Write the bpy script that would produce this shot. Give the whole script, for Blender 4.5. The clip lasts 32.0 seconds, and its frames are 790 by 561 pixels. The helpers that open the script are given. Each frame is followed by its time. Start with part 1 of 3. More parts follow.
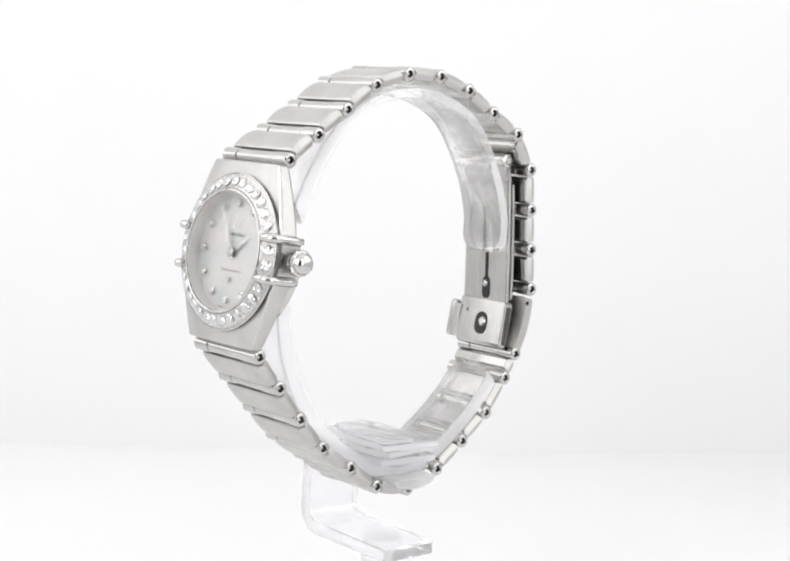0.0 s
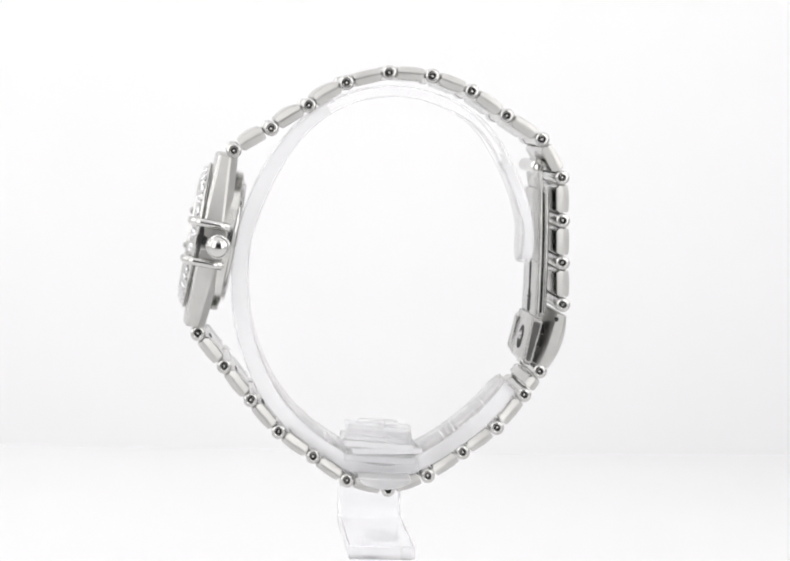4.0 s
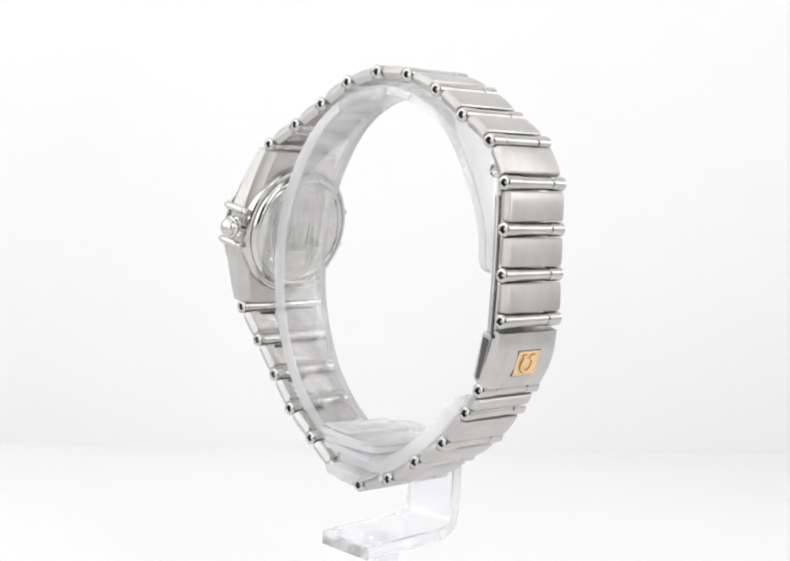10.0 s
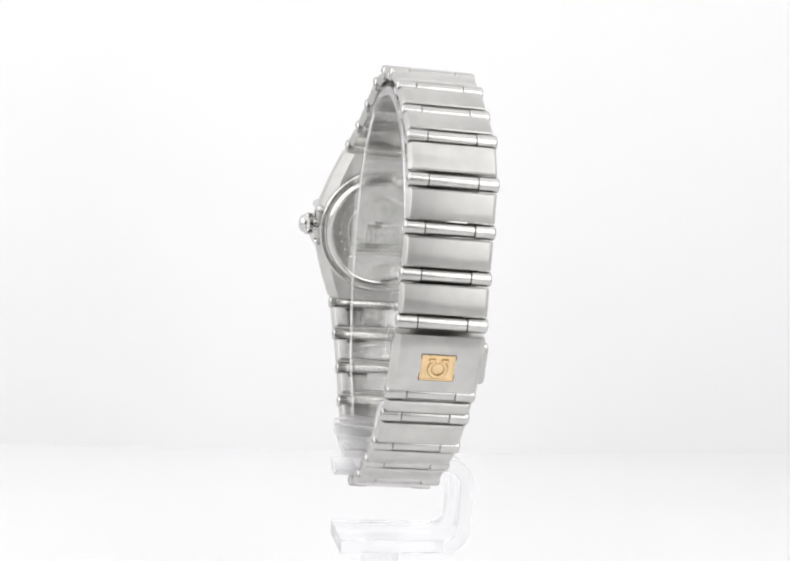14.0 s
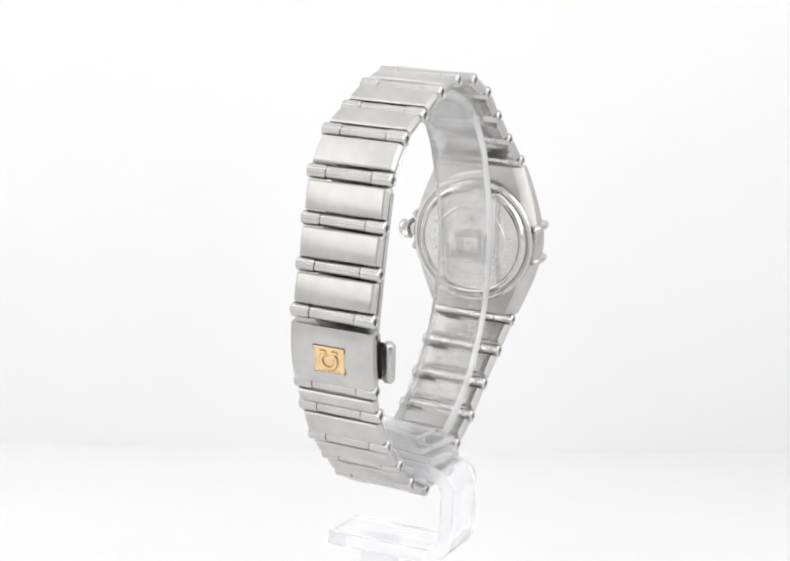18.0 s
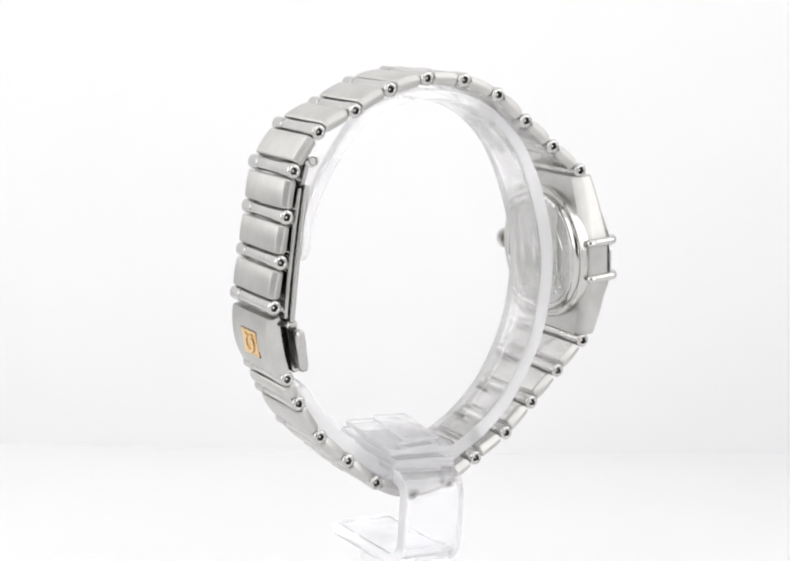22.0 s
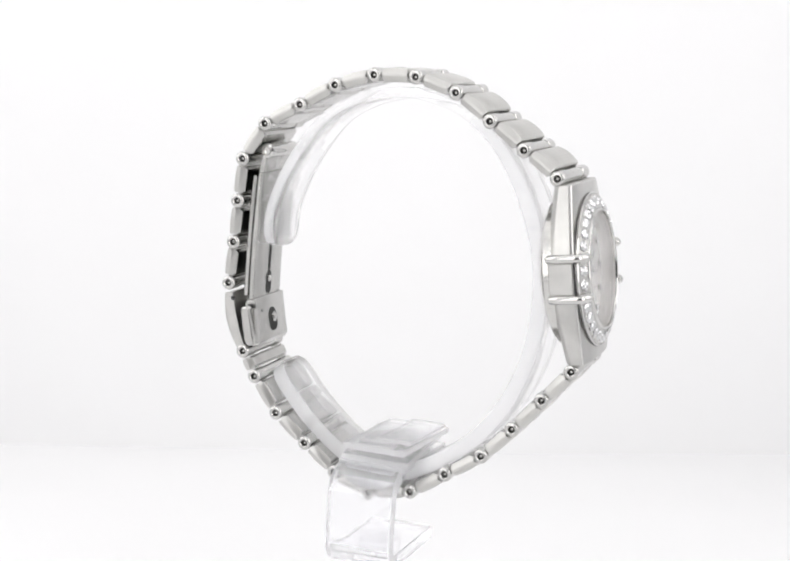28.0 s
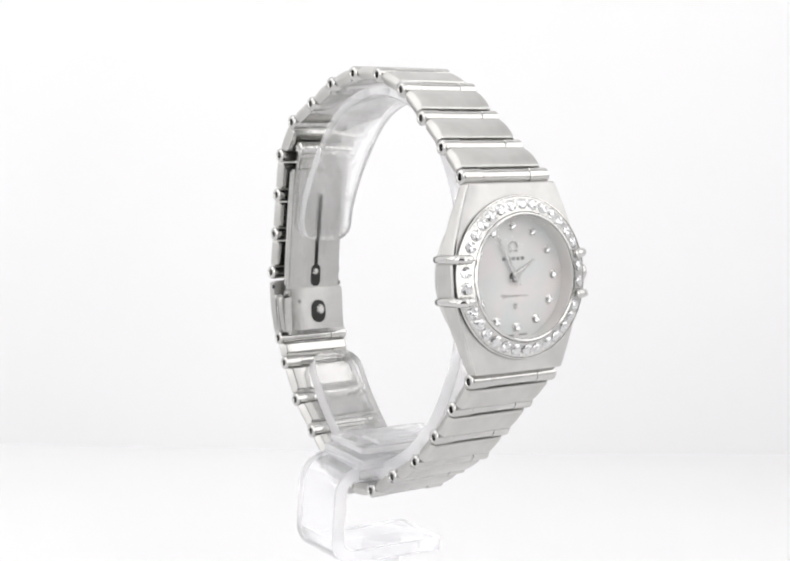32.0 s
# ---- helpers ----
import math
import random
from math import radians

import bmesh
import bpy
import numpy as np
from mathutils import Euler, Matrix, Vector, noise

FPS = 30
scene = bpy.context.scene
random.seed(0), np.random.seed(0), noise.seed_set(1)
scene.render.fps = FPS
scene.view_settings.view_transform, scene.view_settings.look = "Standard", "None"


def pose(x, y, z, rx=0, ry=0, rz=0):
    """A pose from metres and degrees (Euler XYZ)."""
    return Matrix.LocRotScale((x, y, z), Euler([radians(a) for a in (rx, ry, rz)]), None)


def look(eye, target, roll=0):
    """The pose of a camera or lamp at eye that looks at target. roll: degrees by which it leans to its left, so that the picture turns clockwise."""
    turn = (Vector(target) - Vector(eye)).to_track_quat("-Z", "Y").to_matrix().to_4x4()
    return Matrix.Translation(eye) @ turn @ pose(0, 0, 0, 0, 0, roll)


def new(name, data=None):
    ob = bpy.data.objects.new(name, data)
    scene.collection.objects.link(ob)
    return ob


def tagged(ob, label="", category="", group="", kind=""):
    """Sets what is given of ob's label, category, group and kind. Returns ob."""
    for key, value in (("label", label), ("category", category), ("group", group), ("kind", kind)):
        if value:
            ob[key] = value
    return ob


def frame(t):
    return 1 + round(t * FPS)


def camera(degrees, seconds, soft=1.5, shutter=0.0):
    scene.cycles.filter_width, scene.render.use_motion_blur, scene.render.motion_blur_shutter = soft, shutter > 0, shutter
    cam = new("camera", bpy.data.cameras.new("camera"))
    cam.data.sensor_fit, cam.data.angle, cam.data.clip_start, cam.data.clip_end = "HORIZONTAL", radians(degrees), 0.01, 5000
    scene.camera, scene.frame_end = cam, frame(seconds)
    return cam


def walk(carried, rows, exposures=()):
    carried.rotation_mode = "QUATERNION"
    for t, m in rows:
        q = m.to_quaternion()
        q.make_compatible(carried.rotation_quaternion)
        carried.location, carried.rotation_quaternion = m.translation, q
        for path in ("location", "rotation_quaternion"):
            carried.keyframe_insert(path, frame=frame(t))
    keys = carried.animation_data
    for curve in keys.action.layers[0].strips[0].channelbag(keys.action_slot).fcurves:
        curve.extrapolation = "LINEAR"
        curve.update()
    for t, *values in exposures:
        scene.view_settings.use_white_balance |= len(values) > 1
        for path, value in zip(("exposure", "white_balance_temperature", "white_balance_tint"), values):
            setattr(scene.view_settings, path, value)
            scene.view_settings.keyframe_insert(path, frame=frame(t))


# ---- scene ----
# One clear stand with a wristwatch on it turns on a post in a white light tent; the camera stands still.
FLOOR_DROP = 0.112            # the camera stands this far above the tent's floor
TURN_START, TURN_RATE = 129.675, -8.645   # degrees, degrees a second

cam = camera(29.754, 32.0, soft=2.15)
PITCH, YAW = radians(8.0857), radians(-0.1237)
EYE = Vector((0, -0.25, FLOOR_DROP))
AIM = EYE + Vector((math.sin(YAW) * math.cos(PITCH), math.cos(YAW) * math.cos(PITCH), -math.sin(PITCH)))
walk(cam, [(0.0, look(EYE, AIM, 3.7335)), (32.0, look(EYE, AIM, 3.7335))])

# ---- light ----
scene.view_settings.exposure = -1.30
world = bpy.data.worlds.new("studio_room")
scene.world = world
world.use_nodes = True
world.node_tree.nodes["Background"].inputs[0].default_value = (0.8, 0.82, 0.85, 1)
world.node_tree.nodes["Background"].inputs[1].default_value = 0.14


def softbox(name, eye, target, sx, sy, watts, colour=(1, 0.989, 0.986)):
    data = bpy.data.lights.new(name, "AREA")
    data.shape, data.size, data.size_y, data.energy, data.color = "RECTANGLE", sx, sy, watts, colour
    ob = new(name, data)
    ob.matrix_world = look(eye, target)
    return ob


softbox("top_softbox", (0, -0.05, 0.545), (0, 0.02, 0.0), 0.50, 0.40, 0.43)
softbox("side_softbox", (-0.335, -0.05, 0.33), (0.2, -0.03, 0.35), 0.30, 0.46, 1.08)
softbox("side_softbox", (0.335, -0.07, 0.35), (-0.2, -0.05, 0.37), 0.30, 0.42, 1.2)
softbox("front_softbox", (-0.228, -0.385, 0.30), (-0.228, 0.2, 0.30), 0.235, 0.50, 1.3)
softbox("front_softbox", (0.258, -0.385, 0.30), (0.258, 0.2, 0.30), 0.175, 0.50, 1.2)

# ---- materials ----


def base_material(name, colour, rough=0.5, metal=0.0):
    m = bpy.data.materials.new(name)
    m.use_nodes = True
    b = m.node_tree.nodes["Principled BSDF"]
    b.inputs["Base Color"].default_value = (*colour, 1)
    b.inputs["Roughness"].default_value = rough
    b.inputs["Metallic"].default_value = metal
    return m, m.node_tree, b


def noise_field(tree, scale, stretch=(1, 1, 1), detail=3.0):
    coord = tree.nodes.new("ShaderNodeTexCoord")
    mapping = tree.nodes.new("ShaderNodeMapping")
    mapping.inputs["Scale"].default_value = stretch
    tex = tree.nodes.new("ShaderNodeTexNoise")
    tex.inputs["Scale"].default_value, tex.inputs["Detail"].default_value = scale, detail
    tree.links.new(coord.outputs["Object"], mapping.inputs[0])
    tree.links.new(mapping.outputs[0], tex.inputs["Vector"])
    return tex


def ramp(tree, source, lo, hi, a=0.3, b=0.7):
    r = tree.nodes.new("ShaderNodeValToRGB")
    r.color_ramp.elements[0].position, r.color_ramp.elements[1].position = a, b
    r.color_ramp.elements[0].color, r.color_ramp.elements[1].color = (*lo, 1), (*hi, 1)
    tree.links.new(source, r.inputs[0])
    return r


def steel(name, colour, rough, spread, stretch, bump, scale=900.0, brushed_along=None):
    """Steel with a grain drawn out along one way, smudges over it, and uneven gloss."""
    m, tree, b = base_material(name, colour, rough, 1.0)
    grain = noise_field(tree, scale, stretch, 2.0)
    smudge = noise_field(tree, 260.0, (1, 1, 1), 4.0)
    c = ramp(tree, smudge.outputs[0], tuple(v * 0.93 for v in colour), tuple(min(1, v * 1.05) for v in colour), 0.35, 0.65)
    tree.links.new(c.outputs[0], b.inputs["Base Color"])
    g = ramp(tree, grain.outputs[0], (rough - spread,) * 3, (rough + spread,) * 3)
    tree.links.new(g.outputs[0], b.inputs["Roughness"])
    if brushed_along is not None:
        # the gloss follows the brushed lines
        b.inputs["Anisotropic"].default_value = 0.88
        way = tree.nodes.new("ShaderNodeVectorTransform")
        way.vector_type, way.convert_from, way.convert_to = "VECTOR", "OBJECT", "WORLD"
        way.inputs[0].default_value = brushed_along
        tree.links.new(way.outputs[0], b.inputs["Tangent"])
    if bump:
        bn = tree.nodes.new("ShaderNodeBump")
        bn.inputs["Strength"].default_value, bn.inputs["Distance"].default_value = bump, 0.00004
        tree.links.new(grain.outputs[0], bn.inputs["Height"])
        tree.links.new(bn.outputs[0], b.inputs["Normal"])
    return m


BRUSHED = steel("brushed_steel", (0.57, 0.565, 0.545), 0.32, 0.035, (0.06, 5, 5), 0.006, 900, (1, 0, 0))
BRUSHED_UP = steel("brushed_case_steel", (0.55, 0.545, 0.53), 0.33, 0.02, (6, 0.06, 6), 0.003, 900, (0, 1, 0))
POLISHED = steel("polished_steel", (0.60, 0.595, 0.58), 0.09, 0.03, (1, 1, 1), 0.0)
SATIN = steel("satin_steel", (0.53, 0.525, 0.51), 0.24, 0.04, (4, 4, 0.1), 0.01)
FLANK = steel("brushed_flank_steel", (0.545, 0.54, 0.522), 0.37, 0.06, (3, 3, 3), 0.01, 1500)
BAR = steel("hinge_bar_steel", (0.555, 0.55, 0.535), 0.17, 0.03, (0.1, 6, 6), 0.0)
INNER = steel("polished_inner_steel", (0.53, 0.525, 0.51), 0.17, 0.03, (1, 1, 1), 0.0)
BACK = steel("case_back_steel", (0.61, 0.605, 0.585), 0.17, 0.03, (1, 1, 1), 0.0, 2500)
GOLD = steel("yellow_gold", (0.82, 0.62, 0.37), 0.32, 0.05, (1, 1, 1), 0.1, 3000)
# darker gold that paints the shade in the emblem's creases
GOLD_SHADE = steel("crease_shade_gold", (0.50, 0.34, 0.16), 0.4, 0.05, (1, 1, 1), 0.0)
GOLD_SHINE = steel("polished_gold", (0.82, 0.60, 0.33), 0.14, 0.03, (1, 1, 1), 0.0)
FLANGE, _, _b = base_material("light_satin_silver", (0.80, 0.785, 0.77), 0.36, 0.85)
# near-black: paints the shade in holes, slots and gaps; also a few dark parts
HOLE, _, _b = base_material("recess_shade_and_dark_parts", (0.015, 0.015, 0.014), 0.6)
PIN_STEEL, _, _b = base_material("pin_steel", (0.58, 0.575, 0.56), 0.12, 1.0)
# dark steel colour that stands in for shade and dark reflections
SHADE_STEEL, _, _b = base_material("painted_shade_steel", (0.13, 0.128, 0.125), 0.3, 1.0)
PRINT, _, _b = base_material("grey_dial_print", (0.20, 0.20, 0.195), 0.4, 0.3)


def pearl():
    m, tree, b = base_material("mother_of_pearl", (0.72, 0.71, 0.69), 0.22)
    n = noise_field(tree, 190.0, (1, 1, 1.7), 5.0)
    c = ramp(tree, n.outputs[0], (0.56, 0.59, 0.58), (0.64, 0.605, 0.595), 0.35, 0.65)
    tree.links.new(c.outputs[0], b.inputs["Base Color"])
    b.inputs["Coat Weight"].default_value, b.inputs["Coat Roughness"].default_value = 0.3, 0.05
    return m


PEARL = pearl()


def clear(name, ior, tint, rough=0.0):
    m, tree, b = base_material(name, tint, rough)
    b.inputs["Transmission Weight"].default_value, b.inputs["IOR"].default_value = 1.0, ior
    return m


ACRYLIC = clear("clear_acrylic", 1.33, (0.996, 0.996, 1.0), 0.0)
CLAMP = clear("thin_clear_acrylic", 1.45, (0.985, 0.985, 1.0), 0.0)
for _m, _a in ((ACRYLIC, 0.6), (CLAMP, 0.9)):
    _m.node_tree.nodes["Principled BSDF"].inputs["Alpha"].default_value = _a

# milky white put into the acrylic for the bright light its edges refract
EDGE = clear("whitened_acrylic_edge", 1.3, (0.99, 0.99, 1.0), 0.15)
_b = EDGE.node_tree.nodes["Principled BSDF"]
_b.inputs["Transmission Weight"].default_value, _b.inputs["Alpha"].default_value = 0.62, 0.85
PAD = clear("clear_clamp_acrylic", 1.24, (0.997, 0.997, 1.0), 0.0)
PAD.node_tree.nodes["Principled BSDF"].inputs["Alpha"].default_value = 0.55
PAD.node_tree.nodes["Principled BSDF"].inputs["Transmission Weight"].default_value = 1.0
CLAMP.node_tree.nodes["Principled BSDF"].inputs["Transmission Weight"].default_value = 0.97


def rippled(m, scale, strength):
    """Fine waves in a cast clear surface, which break up what is seen through it."""
    tree = m.node_tree
    n, bn = noise_field(tree, scale, (1, 1, 1), 2.0), tree.nodes.new("ShaderNodeBump")
    bn.inputs["Strength"].default_value, bn.inputs["Distance"].default_value = strength, 0.0005
    tree.links.new(n.outputs[0], bn.inputs["Height"])
    tree.links.new(bn.outputs[0], tree.nodes["Principled BSDF"].inputs["Normal"])


rippled(PAD, 240.0, 0.6)
rippled(CLAMP, 260.0, 0.10)
SAPPHIRE = clear("sapphire_crystal", 1.06, (1, 1, 1))
_b = SAPPHIRE.node_tree.nodes["Principled BSDF"]
_b.inputs["Alpha"].default_value, _b.inputs["Coat Weight"].default_value, _b.inputs["Coat Roughness"].default_value = 0.2, 0.1, 0.0
DIAMOND = clear("cut_diamond", 2.0, (0.84, 0.84, 0.845), 0.0)
_b = DIAMOND.node_tree.nodes["Principled BSDF"]
_b.inputs["Transmission Weight"].default_value, _b.inputs["Metallic"].default_value = 0.5, 0.55


def cloth(name, colour):
    m, tree, b = base_material(name, colour, 0.9)
    n = noise_field(tree, 9.0, (1, 1, 1), 5.0)
    c = ramp(tree, n.outputs[0], tuple(v * 0.975 for v in colour), colour)
    tree.links.new(c.outputs[0], b.inputs["Base Color"])
    return m


PAPER = cloth("white_backdrop_paper", (0.90, 0.90, 0.905))
TENT = cloth("white_tent_fabric", (0.88, 0.88, 0.885))
POST_WHITE = cloth("white_plastic", (0.92, 0.92, 0.93))

# ---- mesh helpers: all meshes are drawn in millimetres and linked in metres ----


def part(name, bm, material, parent=None, label="", at=None, sharp=32):
    bmesh.ops.recalc_face_normals(bm, faces=bm.faces)
    bm.normal_update()
    limit = radians(sharp)
    for f in bm.faces:
        f.smooth = True
    for e in bm.edges:
        if len(e.link_faces) == 2 and e.calc_face_angle(0) > limit:
            e.smooth = False
    for v in bm.verts:
        v.co *= 0.001
    me = bpy.data.meshes.new(name)
    bm.to_mesh(me)
    bm.free()
    me.materials.append(material)
    ob = new(name, me)
    if parent is not None:
        ob.parent = parent
    if at is not None:
        ob.matrix_basis = at
    if label:
        ob["label"] = label
    return ob


def again(ob, at, parent=None):
    """One more part on the same mesh."""
    o = ob.copy()
    scene.collection.objects.link(o)
    o.matrix_basis = at
    if parent is not None:
        o.parent = parent
    return o


def rings(loops, closed_ends=True, wrap=False):
    """A skin over loops of equal length."""
    bm = bmesh.new()
    made = [[bm.verts.new(p) for p in loop] for loop in loops]
    n = len(made[0])
    pairs = list(zip(made, made[1:])) + ([(made[-1], made[0])] if wrap else [])
    for a, b in pairs:
        for i in range(n):
            j = (i + 1) % n
            bm.faces.new((a[i], a[j], b[j], b[i]))
    if closed_ends and not wrap:
        bm.faces.new(made[0][::-1])
        bm.faces.new(made[-1])
    return bm


def inset(loop, d):
    """A closed convex loop of 2D points drawn in by about d."""
    cx = sum(p[0] for p in loop) / len(loop)
    cy = sum(p[1] for p in loop) / len(loop)
    w = max(abs(p[0] - cx) for p in loop)
    h = max(abs(p[1] - cy) for p in loop)
    return [(cx + (p[0] - cx) * (1 - d / w), cy + (p[1] - cy) * (1 - d / h)) for p in loop]


def rounded(x0, y0, x1, y1, r, n=4):
    pts = []
    for cx, cy, a in ((x1 - r, y1 - r, 0), (x0 + r, y1 - r, 90), (x0 + r, y0 + r, 180), (x1 - r, y0 + r, 270)):
        for k in range(n + 1):
            t = radians(a + 90 * k / n)
            pts.append((cx + r * math.cos(t), cy + r * math.sin(t)))
    return pts


def prism(loop, x0, x1, chamfer, axis="x"):
    """A 2D loop drawn out from x0 to x1 with chamfered ends. axis x: the loop lies in y, z; axis z: in x, y; axis y: in x, z."""
    small = inset(loop, chamfer)
    at = {"x": lambda p, s: (s, p[0], p[1]), "y": lambda p, s: (p[0], s, p[1]), "z": lambda p, s: (p[0], p[1], s)}[axis]
    out = []
    for lp, s in ((small, x0), (loop, x0 + chamfer), (loop, x1 - chamfer), (small, x1)):
        out.append([at(p, s) for p in lp])
    return rings(out)


def lathe(profile, n=32, axis="x", start=0.0):
    """A profile of (along, radius) turned about an axis."""
    bm = bmesh.new()
    rows = []
    for s, r in profile:
        if r < 1e-6:
            c = {"x": (s, 0, 0), "y": (0, s, 0), "z": (0, 0, s)}[axis]
            rows.append([bm.verts.new(c)])
            continue
        row = []
        for k in range(n):
            a = 2 * math.pi * k / n + start
            u, v = r * math.cos(a), r * math.sin(a)
            row.append(bm.verts.new({"x": (s, u, v), "y": (u, s, v), "z": (u, v, s)}[axis]))
        rows.append(row)
    for a, b in zip(rows, rows[1:]):
        for k in range(n):
            j = (k + 1) % n
            if len(a) == 1 and len(b) == 1:
                break
            if len(a) == 1:
                bm.faces.new((a[0], b[j], b[k]))
            elif len(b) == 1:
                bm.faces.new((a[k], a[j], b[0]))
            else:
                bm.faces.new((a[k], a[j], b[j], b[k]))
    return bm


def tube(path, radius, n=10, taper=None):
    """A round rod along a 3D path, with domed ends."""
    path = [Vector(p) for p in path]
    loops = []
    for i, p in enumerate(path):
        d = (path[min(i + 1, len(path) - 1)] - path[max(i - 1, 0)]).normalized()
        side = d.cross(Vector((0, 1, 0)) if abs(d.y) < 0.9 else Vector((1, 0, 0))).normalized()
        up = side.cross(d)
        r = radius if taper is None else radius * taper[i]
        loops.append([p + (side * math.cos(2 * math.pi * k / n) + up * math.sin(2 * math.pi * k / n)) * r for k in range(n)])
    return rings(loops)


def spline(points, per=8):
    """A smooth line through a few points."""
    pts = [np.array(p, float) for p in points]
    ext = [2 * pts[0] - pts[1]] + pts + [2 * pts[-1] - pts[-2]]
    out = []
    for i in range(1, len(ext) - 2):
        a, b, c, d = ext[i - 1:i + 3]
        for k in range(per):
            t = k / per
            out.append(0.5 * (2 * b + (c - a) * t + (2 * a - 5 * b + 4 * c - d) * t * t + (3 * b - a - 3 * c + d) * t ** 3))
    out.append(pts[-1])
    return out


def mm(x, y, z):
    return Matrix.Translation((x * 0.001, y * 0.001, z * 0.001))


# ---- the tent: floor, swept back wall, sides, top and a front with an opening for the camera ----
BACK_TURN = radians(10.5)


def backdrop_sheet():
    """Floor and back wall, one paper sheet with a close crease, turned a little in the tent."""
    prof = [(-0.62, 0.0), (-0.2, 0.0), (0.0, 0.0), (0.12, 0.0), (0.178, 0.0), (0.1782, 0.03), (0.180, 0.3), (0.184, 0.62)]
    under = [(y + 0.0008 if y > 0.15 else y, z - (0.0008 if z <= 0.02 else 0)) for y, z in reversed(prof)]
    loops = []
    for x in np.linspace(-0.6, 0.6, 49):
        wave = 0.0006 * math.sin(x * 19) + 0.0004 * math.sin(x * 43 + 1)
        loops.append([(x * 1000, (y + (x * math.tan(BACK_TURN) + 0.08 * max(0.0, x - 0.05) if y > 0.05 else 0) + (wave if z > 0.03 else 0)) * 1000, z * 1000) for y, z in prof + under])
    return rings(loops)


sheet = tagged(part("backdrop", backdrop_sheet(), PAPER), "white paper backdrop creased up behind the stand", "backdrop", kind="structure")


def panel(name, x0, y0, z0, x1, y1, z1, label):
    bm = bmesh.new()
    bmesh.ops.create_cube(bm, size=1)
    for v in bm.verts:
        v.co = Vector(((v.co.x + .5) * (x1 - x0) + x0, (v.co.y + .5) * (y1 - y0) + y0, (v.co.z + .5) * (z1 - z0) + z0)) * 1000
    return tagged(part(name, bm, TENT), label, "wall", kind="structure")


panel("wall_west", -0.362, -0.62, 0.003, -0.35, 0.34, 0.58, "white fabric side of the light tent")
panel("wall_east", 0.35, -0.62, 0.003, 0.362, 0.34, 0.58, "white fabric side of the light tent")
panel("ceiling", -0.36, -0.62, 0.582, 0.36, 0.34, 0.594, "white fabric top of the light tent")
OPEN_X0, OPEN_X1, OPEN_Z1 = -0.105, 0.165, 0.270
panel("wall_south_left", -0.36, -0.40, 0.003, OPEN_X0, -0.39, 0.58, "white fabric front of the light tent")
panel("wall_south_right", OPEN_X1, -0.40, 0.003, 0.36, -0.39, 0.58, "white fabric front of the light tent")
panel("wall_south_top", OPEN_X0, -0.40, OPEN_Z1, OPEN_X1, -0.39, 0.58, "white fabric above the camera opening")

post = new("turntable_post")
post.location = (0, 0, 0.0)
tagged(post, "short white plastic turntable post on the white floor", "turntable")
POST_TOP = FLOOR_DROP * 1000 - 82.3
part("spindle", lathe([(0.5, 0), (0.5, 3.4), (POST_TOP - 0.4, 3.4), (POST_TOP, 3.1), (POST_TOP, 0)], 40, "z"), POST_WHITE, post)
part("foot", lathe([(0.0, 0), (0.0, 13), (1.4, 13), (2.2, 12), (2.2, 3.5), (2.4, 3.5), (2.4, 0)], 48, "z"), POST_WHITE, post)

# ---- the stand ----
stand = new("watch_stand")
tagged(stand, "clear acrylic C-shaped watch stand on a turntable post", "stand")
SY0, SY1 = -5.2, 6.1


def bent_plate():
    """Base, riser and tongue: one strip 2.4 mm thick with two rounded bends."""
    line = [(-7.9, -80.9)]
    r = 3.4
    xr, z0, z1 = 13.4, -80.9, -66.6
    for k in range(9):
        a = radians(-90 + 90 * k / 8)
        line.append((xr - r + r * math.cos(a), z0 + r + r * math.sin(a)))
    for k in range(9):
        a = radians(90 * k / 8)
        line.append((xr - r + r * math.cos(a), z1 - r + r * math.sin(a)))
    line.append((-5.5, z1))
    h = 1.2
    loops = []
    for i, (x, z) in enumerate(line):
        a, b = line[max(i - 1, 0)], line[min(i + 1, len(line) - 1)]
        dx, dz = b[0] - a[0], b[1] - a[1]
        n = math.hypot(dx, dz)
        nx, nz = -dz / n * h, dx / n * h
        e = 0.18
        fx, fz = nx * (1 - e / h), nz * (1 - e / h)
        loops.append([(x + nx, SY0 + e, z + nz), (x + nx, SY1 - e, z + nz), (x + fx, SY1, z + fz), (x - fx, SY1, z - fz),
                      (x - nx, SY1 - e, z - nz), (x - nx, SY0 + e, z - nz), (x - fx, SY0, z - fz), (x + fx, SY0, z + fz)])
    # the strip stands a little askew on the post
    turn, pivot = Matrix.Rotation(radians(3.0), 3, "Z"), Vector((-7.8, 0.45, 0))
    return rings([[turn @ (Vector(q) - pivot) + pivot for q in loop] for loop in loops])


